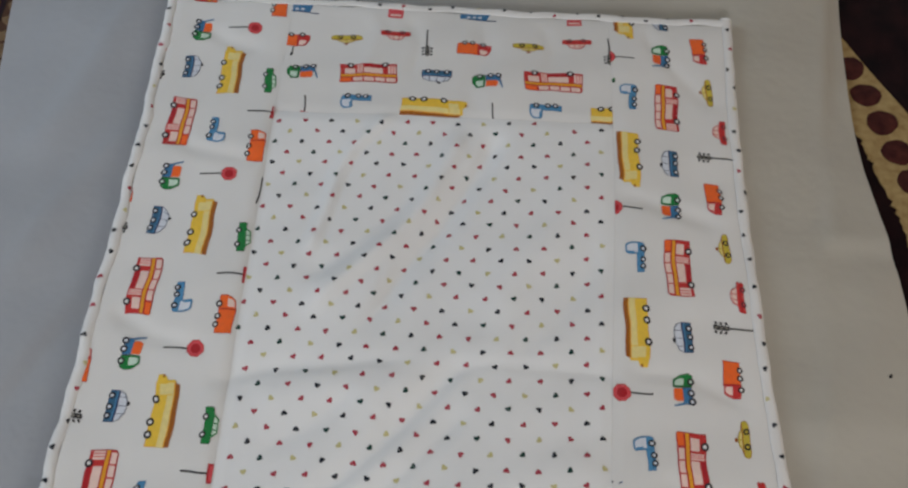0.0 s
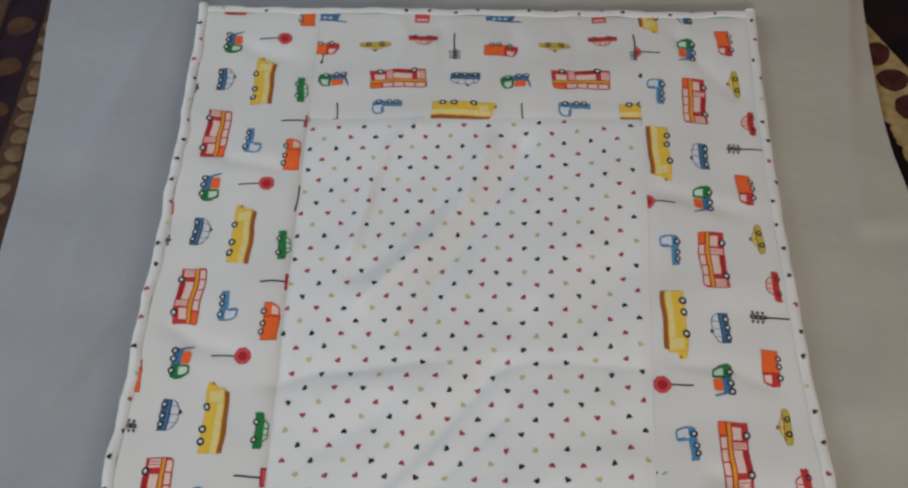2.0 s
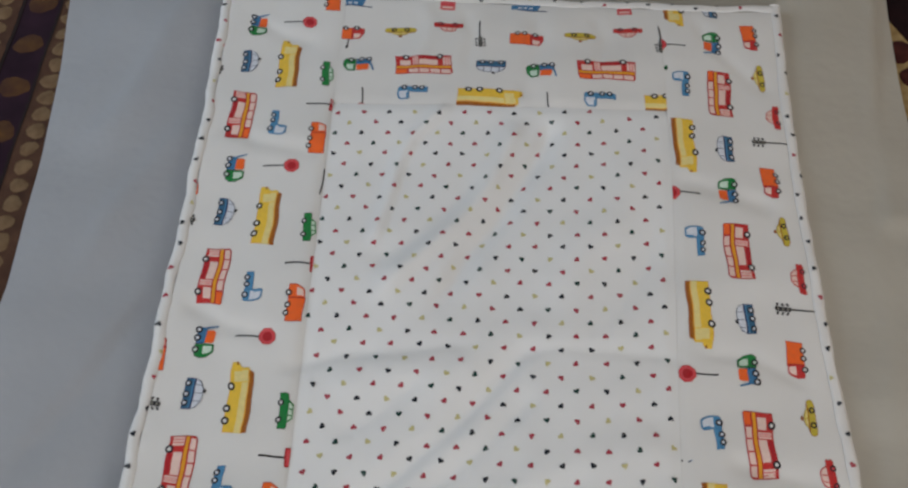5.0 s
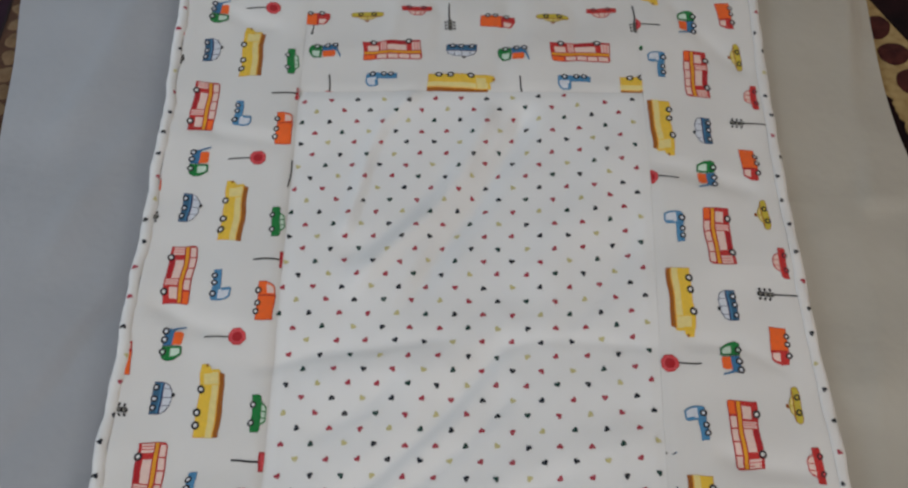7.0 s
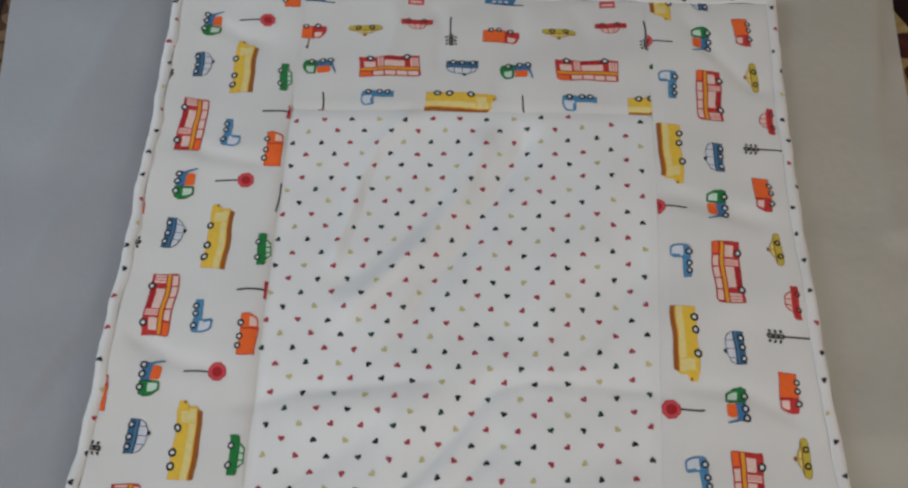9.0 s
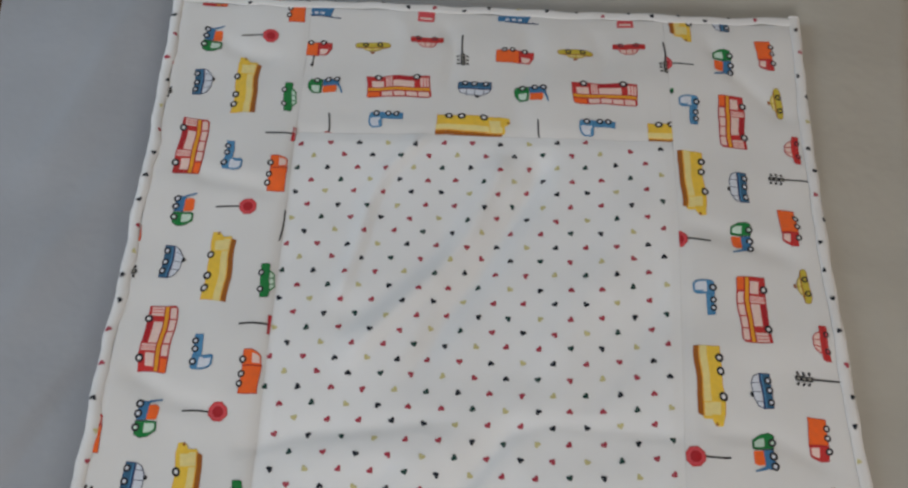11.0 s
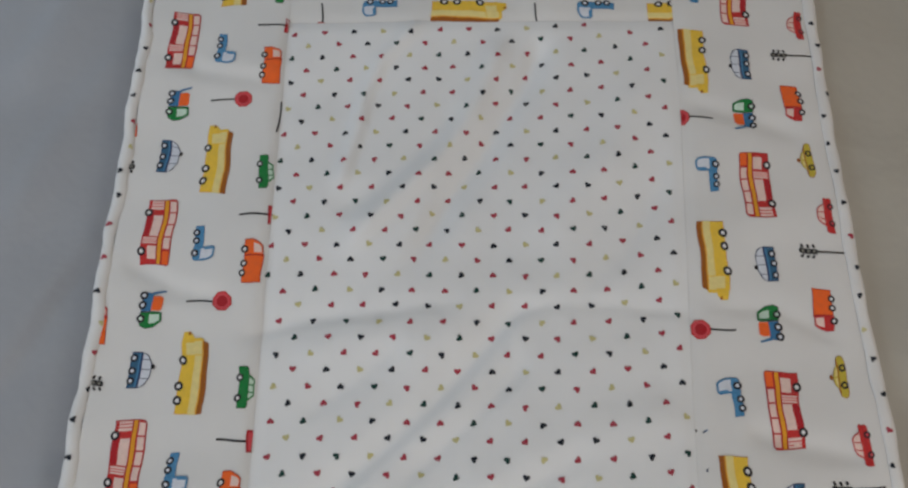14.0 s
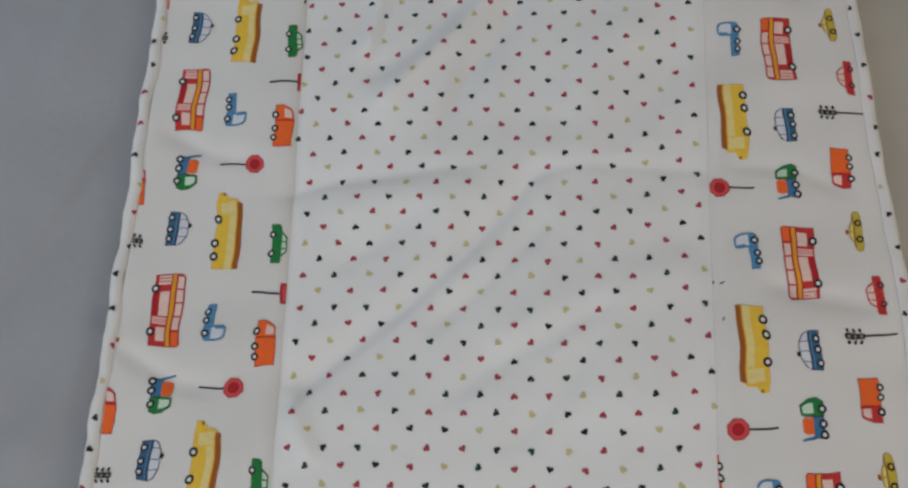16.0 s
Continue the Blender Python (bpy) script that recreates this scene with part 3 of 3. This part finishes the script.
def green_car():
    o = edged("ink_green", shape("green", (-21, -7.5), (21, -7.5), (21, 1), (18, 2.6), (-19, 2.6), (-21, 0)), 0.7) + [shape("green", (-13, 3), (15, 3), (9, 9.6), (-7, 9.6))]
    o += [shape("mint", (-10, 3.4), (-2.5, 3.4), (-2.5, 8.2), (-6, 8.2)), shape("mint", (-1, 3.4), (5, 3.4), (5, 8.2), (-1, 8.2)), shape("mint", (6.4, 3.4), (12, 3.4), (8.4, 8.2), (6.4, 8.2))]
    return o + wheel(-10, -7.5, 4.2) + wheel(11, -7.5, 4.2)


def orange_truck(front="orange"):
    o = edged("deep", shape("orange", (-7, -9.5), (24, -9.5), (24, 12), (-7, 12)), 0.7) + edged("deep", shape(front, (-24, -9.5), (-7, -9.5), (-7, 11), (-17, 11), (-20, 8), (-24, -1)), 0.7)
    o += [shape("pink", (-20, 1), (-9, 1), (-9, 10), (-16, 10), (-18.4, 7)), rect("deep", -6.6, -10, -5.6, 12)]
    return o + wheel(-13, -10, 4.4) + wheel(3, -10, 4.2) + wheel(14, -10, 4.2)


def yellow_taxi():
    o = edged("brown", shape("olive", (-22, -2.4), (-20.4, -5.4), (-15, -6.8), (15, -6.8), (20.4, -5.4), (22, -2.4), (20, 1), (12, 2.6), (-12, 2.6), (-20, 1)), 0.5)
    o += edged("brown", shape("olive", (-12.5, 2.2), (12.5, 2.2), (8.6, 5.6), (3, 7), (-3, 7), (-8.6, 5.6)), 0.4) + [shape("butter", (-10, 2.8), (-1, 2.8), (-1, 5.6), (-7.4, 4.8)), shape("butter", (1, 2.8), (10, 2.8), (7.4, 4.8), (1, 5.6))]
    o += [bar("brown", -18, 1.4, 18, 1.4, 1.1), disc("brown", 0, 9.4, 2.8, 1.8)]
    return o + wheel(-9, -3.4, 4, "olive") + wheel(9, -3.4, 4, "olive")


def red_car():
    o = edged("deep", shape("red", (-21, -8), (18, -8), (20.4, -5.5), (19, -3), (20.6, -1), (18.5, 0.8), (-19.6, 0.8), (-21.4, -2)), 0.5)
    o += [shape("red", (-14, 0.6), (13.6, 0.6), (9.4, 7.6), (4.4, 10.8), (-5.6, 10.8), (-10.4, 7.6)), shape("pink", (-11.8, 1.6), (11.6, 1.6), (8, 7), (3.8, 9.6), (-5, 9.6), (-8.8, 7))]
    o += [bar("red", -5.8, 1, -4.6, 10, 1.2), bar("red", 2.8, 1, 2, 10, 1.2), bar("deep", -20, -3.4, 19, -3.4, 0.8), bar("pink", -8, 8.4, 6.4, 8.4, 0.7)]
    return o + wheel(-10, -6.6, 3.7, "rose") + wheel(10, -6.6, 3.7, "rose")


def traffic_light():
    o = [bar("black", 0.8, -40, -0.6, -24, 2.0), bar("black", -0.6, -25, 0.2, -7, 2.0), shape("black", (-3.0, -9), (2.6, -9), (3.4, 9), (0.4, 10.6), (-3.2, 9.4))]
    for y in (-5.5, 0.5, 6.5):
        o += [bar("black", -8.2, y + 1.2, -4.4, y - 0.4, 2.6), bar("black", 8.2, y + 1.4, 4.4, y - 0.2, 2.6), disc("grey", 0, y, 1.7)]
    return o


def stop_sign():
    o = [bar("black", 0, -38, 0, -9, 1.9)]
    for c, r in (("red", 11), ("rose", 9.7), ("deep", 6.4)):
        o.append((c, [(r * math.cos(math.pi / 8 + k * math.pi / 4), r * math.sin(math.pi / 8 + k * math.pi / 4)) for k in range(8)]))
    return o


def block_sign():
    return [bar("black", 0, -36, 0, -4, 2.2), rect("deep", -11, -5, 11, 14), rect("rose", -9, -3, 9, 12)]


def hook_truck():
    o = [shape("blue", (-22, -12), (20, -12), (22, 2), (-16, 6)), bar("navy", -30, 6, 12, 3.5, 2.0)]
    return o + [rect("ice", -9 + 8 * k, -3, -4 + 8 * k, 1) for k in range(3)]


def pink_roof():
    return [rect("rose", -11, -16, 11, 5), rect("pink", -8, -3, 8, 1)]


# name, drawing, way along the row and height over the row of red buses (metres)
P = 0.24
MOTIFS = [
    ("printed_bus", double_decker(), 0.0, 0.0, 0.97, 0.87), ("printed_truck", blue_truck(), 0.012, 0.050, 0.96, 0.95), ("printed_bus", yellow_bus(), 0.154, 0.0535, 0.98, 0.87),
    ("printed_van", blue_van(), 0.151, 0.001, 0.96, 0.87), ("printed_truck", tow_truck(), 0.086, 0.004, 0.97, 0.96), ("printed_sign", stop_sign(), 0.079, 0.0755, 0.95, 0.95),
    ("printed_car", green_car(), 0.169, 0.108, 0.96, 0.88), ("printed_sign", block_sign(), -0.018, 0.121, 0.96, 0.96), ("printed_truck", orange_truck(), 0.033, 0.103, 0.95, 0.86),
    ("printed_truck", orange_truck("red"), 0.102, -0.050, 0.90, 0.84), ("printed_car", yellow_taxi(), 0.032, -0.056, 0.96, 0.93), ("printed_car", red_car(), 0.207, -0.0675, 0.94, 0.86),
    ("printed_traffic_light", traffic_light(), 0.165, -0.0435, 0.9, 0.96), ("printed_truck", hook_truck(), 0.101, -0.106, 0.96, 0.9), ("printed_car", pink_roof(), -0.031, -0.105, 0.9, 0.8),
]


def cut(poly, axis, value, keep_less):
    out = []
    n = len(poly)
    for i in range(n):
        a, b = poly[i], poly[(i + 1) % n]
        ina, inb = (a[axis] <= value) == keep_less, (b[axis] <= value) == keep_less
        if ina:
            out.append(a)
        if ina != inb:
            f = (value - a[axis]) / (b[axis] - a[axis])
            out.append((a[0] + f * (b[0] - a[0]), a[1] + f * (b[1] - a[1])))
    return out


def sliced(poly):
    """A polygon cut along the cloth's own mesh lines, so that it lies on the cloth."""
    strips = []
    for axis in (0, 1):
        todo, strips = (strips or [poly]), []
        for p in todo:
            lo, hi = min(q[axis] for q in p), max(q[axis] for q in p)
            for k in range(math.floor(lo / CELL) + 1, math.ceil(hi / CELL)):
                a = cut(p, axis, k * CELL, True)
                if len(a) > 2:
                    strips.append(a)
                p = cut(p, axis, k * CELL, False)
                if len(p) < 3:
                    break
            if len(p) > 2:
                strips.append(p)
        if not strips:
            return []
    return strips


def finely(pts):
    """An outline with points every few millimetres, so that it can bend with the cloth."""
    out = []
    for (ax, ay), (bx, by) in zip(pts, pts[1:] + pts[:1]):
        n = max(1, math.ceil(math.hypot(bx - ax, by - ay) / 7.0))
        out += [(ax + (bx - ax) * k / n, ay + (by - ay) * k / n) for k in range(n)]
    return out


def printed(name, drawing, to_world, bounds, parent):
    """One motif of the print, as ink lying on the cloth, cut off where its strip ends."""
    verts, faces, index, used = [], [], [], []
    done = []
    for c, pts in drawing:
        b = (min(p[0] for p in pts), max(p[0] for p in pts), min(p[1] for p in pts), max(p[1] for p in pts))
        layer = 1 + max([o[4] for o in done if o[0] < b[1] and o[1] > b[0] and o[2] < b[3] and o[3] > b[2]], default=-1)
        done.append((*b, layer))
        poly = [to_world(px / 1000, py / 1000) for px, py in finely(pts)]
        area2 = sum(poly[i - 1][0] * poly[i][1] - poly[i][0] * poly[i - 1][1] for i in range(len(poly)))
        if area2 < 0:
            poly.reverse()
        for axis, lo, hi in ((0, bounds[0], bounds[1]), (1, bounds[2], bounds[3])):
            if len(poly) > 2:
                poly = cut(poly, axis, lo, False)
            if len(poly) > 2:
                poly = cut(poly, axis, hi, True)
        if len(poly) < 3:
            continue
        if c not in used:
            used.append(c)
        for q in sliced(poly):
            k = len(verts)
            verts += [(x, y, 0.0005 + 0.00011 * layer) for x, y in q]
            faces.append(tuple(range(k, k + len(q))))
            index.append(used.index(c))
    if not faces:
        return None
    if parent is upper and max(v[0] for v in verts) - min(v[0] for v in verts) < (0.0016 if name in ("printed_sign", "printed_scrap") else 0.005):
        return None
    V = np.array(verts)
    V[:, 2] += quilt_z(V[:, 0], V[:, 1])
    return part(name, mesh_of(name, V, faces, [INK[c] for c in used], index), parent)


def on_relief(x, y):
    """The print stretched with the cloth over its rises and hollows."""
    z = float(quilt_z(x, y))
    return x - z * (x + 0.005) * 1.05, y - z * (y + 0.5) * 1.05


def settle(strip, x, y):
    """How each printed strip was pulled out of true when it was sewn on."""
    if strip is upper:
        u, v = x, y - 0.31
        return x - 0.00058 - 0.0011 * u - 0.0449 * v, y + 0.0002
    u, v = x - (0.265 if strip is right else -0.32), y
    if strip is right:
        return x + 0.0002 - 0.0325 * u - 0.0155 * u * v, y - 0.0232 * u - 0.0044 * v - 0.168 * u * v + 0.019 * v * v
    return x + 0.0017 - 0.0088 * u - 0.001 * v + 0.056 * u * v - 0.010 * v * v, y - 0.0007 + 0.0036 * u - 0.0053 * v + 0.044 * v * v


rw = random.Random(11)
STRIPS = [
    (left, (XL + 0.0005, SL - GAP, YB, YT), lambda s, w: (-0.3588 + w + 0.017 * (s + 0.019), -0.0195 - 1.003 * s)),
    (right, (SR + GAP, XR, YB, YT), lambda s, w: (0.2655 - w, 0.0335 + s)),
    (upper, (SL + GAP, SR - GAP, ST + GAP, YT), lambda s, w: (-0.1265 - 1.027 * s, 0.313 - w + 0.016 * (s + 0.1))),
]
for strip, bounds, world_of in STRIPS:
    for name, drawing, s0, w0, sx, sy in MOTIFS:
        for k in range(-5, 6):
            tilt = rw.uniform(-0.03, 0.03)
            js, jw = rw.uniform(-0.0004, 0.0004), rw.uniform(-0.0004, 0.0004)
            if strip is upper and name == "printed_sign":
                jw += 0.0058
            mx, my = world_of(s0 + k * P, w0)
            if not (bounds[0] - 0.06 < mx < bounds[1] + 0.06 and bounds[2] - 0.06 < my < bounds[3] + 0.06):
                continue
            ox, oy = on_relief(mx, my)
            shift = (ox - mx, oy - my)

            def to_world(px, py, k=k, strip=strip, tilt=tilt, js=js, jw=jw, shift=shift):
                px, py = px * sx, py * sy
                a = px * math.cos(tilt) - py * math.sin(tilt)
                b = px * math.sin(tilt) + py * math.cos(tilt)
                x, y = world_of(s0 + k * P + a + js, w0 + b + jw)
                x, y = settle(strip, x + shift[0], y + shift[1])
                return (x + 0.0008 * math.sin(83 * y + 31 * x) + 0.0005 * math.sin(151 * y - 60 * x + 1) + 0.00015 * math.sin(430 * y + 90 * x),
                        y + 0.0008 * math.sin(77 * x - 35 * y + 2) + 0.0005 * math.sin(163 * x + 50 * y) + 0.00015 * math.sin(410 * x - 110 * y))
            cx, cy = to_world(0, 0)
            if bounds[0] - 0.05 < cx < bounds[1] + 0.05 and bounds[2] - 0.05 < cy < bounds[3] + 0.05:
                x0 = seam_x(cy) if strip is right else left_edge(cy) + 0.0005 if strip is left else left_seam(cy)
                x1 = seam_x(cy) if strip is upper else left_seam(cy) if strip is left else right_edge(cy)
                printed(name, drawing, to_world, (x0, x1, bounds[2], top_y(cx) - 0.001), strip)


# the edge of one more vehicle, caught in the left seam
printed("printed_car", [bar("black", -20, 0, -4, 0.8, 1.5), bar("black", -4, 0.8, 12, 0, 1.5), bar("black", 10, 0, 20, -1.2, 1.6)],
        lambda px, py: (-0.2415 + py, 0.118 - px), (-0.26, left_seam(0.118), YB, YT), left)


# scraps of motifs that the corner seams cut off
for strip, scrap, px0, py0 in (
    (upper, [bar("black", 0, -11, 1.2, 9, 1.5), disc("black", -0.4, -12, 1.9, 2.6)], -0.2345, 0.357),
    (right, [bar("navy", -1.5, -0.6, 1.4, 0.8, 1.2), disc("blue", 2.2, 1.2, 0.8)], 0.1880, -0.2260),
    (right, [bar("navy", -0.6, -1.8, 0.5, 1.6, 1.2)], 0.1870, -0.2620),
    (right, [disc("ink_green", 0, 0, 2.4, 3.4), disc("green", 0.8, 3, 1.6, 1.6)], 0.1975, 0.315),
):
    printed("printed_scrap", scrap, lambda px, py: (px0 + px, py0 + py), (-0.3, 0.3, YB, YT), strip)


# ---- hearts ----
def heart_outline(size):
    pts = []
    for k in range(16):
        a = 2 * math.pi * k / 16
        pts.append((size / 34 * 16 * math.sin(a) ** 3, size / 34 * (13 * math.cos(a) - 5 * math.cos(2 * a) - 2 * math.cos(3 * a) - math.cos(4 * a) + 2)))
    return pts[::-1]


HEART = heart_outline(0.0074)
heart_mesh = {}
for key in ("heart_red", "heart_dark", "heart_green", "heart_gold"):
    heart_mesh[key] = mesh_of(key, [(0, 0, 0)] + [(x, y, 0) for x, y in HEART], [(0, 1 + k, 1 + (k + 1) % 16) for k in range(16)], [INK[key]])
# colours down each column of the print, ten columns to a repeat
COLUMNS = ["rgky", "rrrk", "kygr", "rrky", "gkyr", "ykrk", "rrrg", "gkyr", "yrrk", "kygr"]
KEY = {"r": "heart_red", "g": "heart_green", "k": "heart_dark", "y": "heart_gold"}


def heart_place(c, r):
    """Where the heart of column c and row r lies: the print's grid, as the sewn cloth is pulled."""
    terms = (1, c, r, c * r, c * c, r * r, c * c * r, c * r * r, c ** 3, r ** 3)
    px = (-0.02213, 0.01609, -0.0006265, -1.96e-05, 1.134e-05, -1.058e-06, 6.614e-07, 1.155e-06, 2.235e-06, 1.675e-06)
    py = (0.08149, 1.14e-06, -0.03357, -5.567e-05, 3.663e-05, 1.896e-05, -8.848e-07, 2.812e-06, 4.147e-06, -1.323e-06)
    return sum(a * b for a, b in zip(px, terms)), sum(a * b for a, b in zip(py, terms))


rest_v, rest_f, rest_i = [], [], []
turns = random.Random(5)
TURN = {(c, r): turns.choice((0, 0.5, 1.0, 3.14, -0.5, 2.4, -2.2)) + turns.uniform(-0.3, 0.3) for c in range(10) for r in range(4)}
rank = list(KEY.values())
count = 0
for c in range(-15, 15):
    for row in range(-7, 24):
        r = row + (0.5 if c % 2 else 0)
        x, y = on_relief(*heart_place(c, r))
        jit = random.Random(c * 1000 + row)
        x, y = x + jit.uniform(-0.0008, 0.0008), y + jit.uniform(-0.0008, 0.0008)
        if not (left_seam(y) + 0.0015 < x < seam_x(y) - 0.002 and YB + 0.004 < y < ST - 0.003):
            continue
        key = KEY[COLUMNS[c % 10][row % 4]]
        z = float(quilt_z(x, y)) + 0.0006
        e = 0.003
        nrm = Vector((-(float(quilt_z(x + e, y)) - float(quilt_z(x - e, y))) / (2 * e), -(float(quilt_z(x, y + e)) - float(quilt_z(x, y - e))) / (2 * e), 1)).normalized()
        m = Matrix.Translation((x, y, z)) @ Vector((0, 0, 1)).rotation_difference(nrm).to_matrix().to_4x4() @ Matrix.Rotation(TURN[c % 10, row % 4], 4, "Z")
        if -0.17 < y < 0.2 and count < 300:
            ob = part("printed_heart", heart_mesh[key], center)
            ob.matrix_local = m
            count += 1
        else:
            k = len(rest_v)
            rest_v += [tuple(m @ Vector((0, 0, 0)))] + [tuple(m @ Vector((px, py, 0))) for px, py in HEART]
            rest_f += [(k, k + 1 + j, k + 1 + (j + 1) % 16) for j in range(16)]
            rest_i += [rank.index(key)] * 16
tagged(part("printed_hearts", mesh_of("printed_hearts", rest_v, rest_f, [INK[k] for k in rank], rest_i), center, "small red, dark, green and gold hearts"), kind="stuff")


def binding_heart(side, s, a, key, turn):
    def skin(du, dv):
        return Vector(binding_point(side, s + du, a + dv / 0.0075))
    p = skin(0, 0)
    out = (skin(0, 0.0005) - skin(0, -0.0005)).normalized()
    fwd = (skin(0.0005, 0) - skin(-0.0005, 0)).normalized()
    n = fwd.cross(out)
    n = n if n.z > 0 else -n
    verts = [tuple(p + n * 0.0007)]
    for px, py in HEART:
        x, y = px * math.cos(turn) - py * math.sin(turn), px * math.sin(turn) + py * math.cos(turn)
        verts.append(tuple(skin(x * 0.92, y * 0.92) + n * 0.0006))
    part("printed_heart", mesh_of("binding_heart", verts, [(0, 1 + k, 1 + (k + 1) % 16) for k in range(16)], [INK[key]]), bindings[side])


br = random.Random(21)
for side, a0, a1 in ((0, YB, YT), (1, YB, YT), (2, XL, XR)):
    s, k = a0 + 0.012, 0
    seq = "kkrykrrkkyrk" if side == 0 else "kkkrkkykkrkk"
    while s < a1 - 0.008:
        binding_heart(side, s, br.choice((0.7, 1.0, 1.3, 1.55) if side == 0 else (0.9, 1.3, 1.7, 2.0)), KEY[seq[(k + side * 3) % len(seq)]], br.uniform(0, 6.28))
        s += br.uniform(0.029, 0.038)
        k += 1
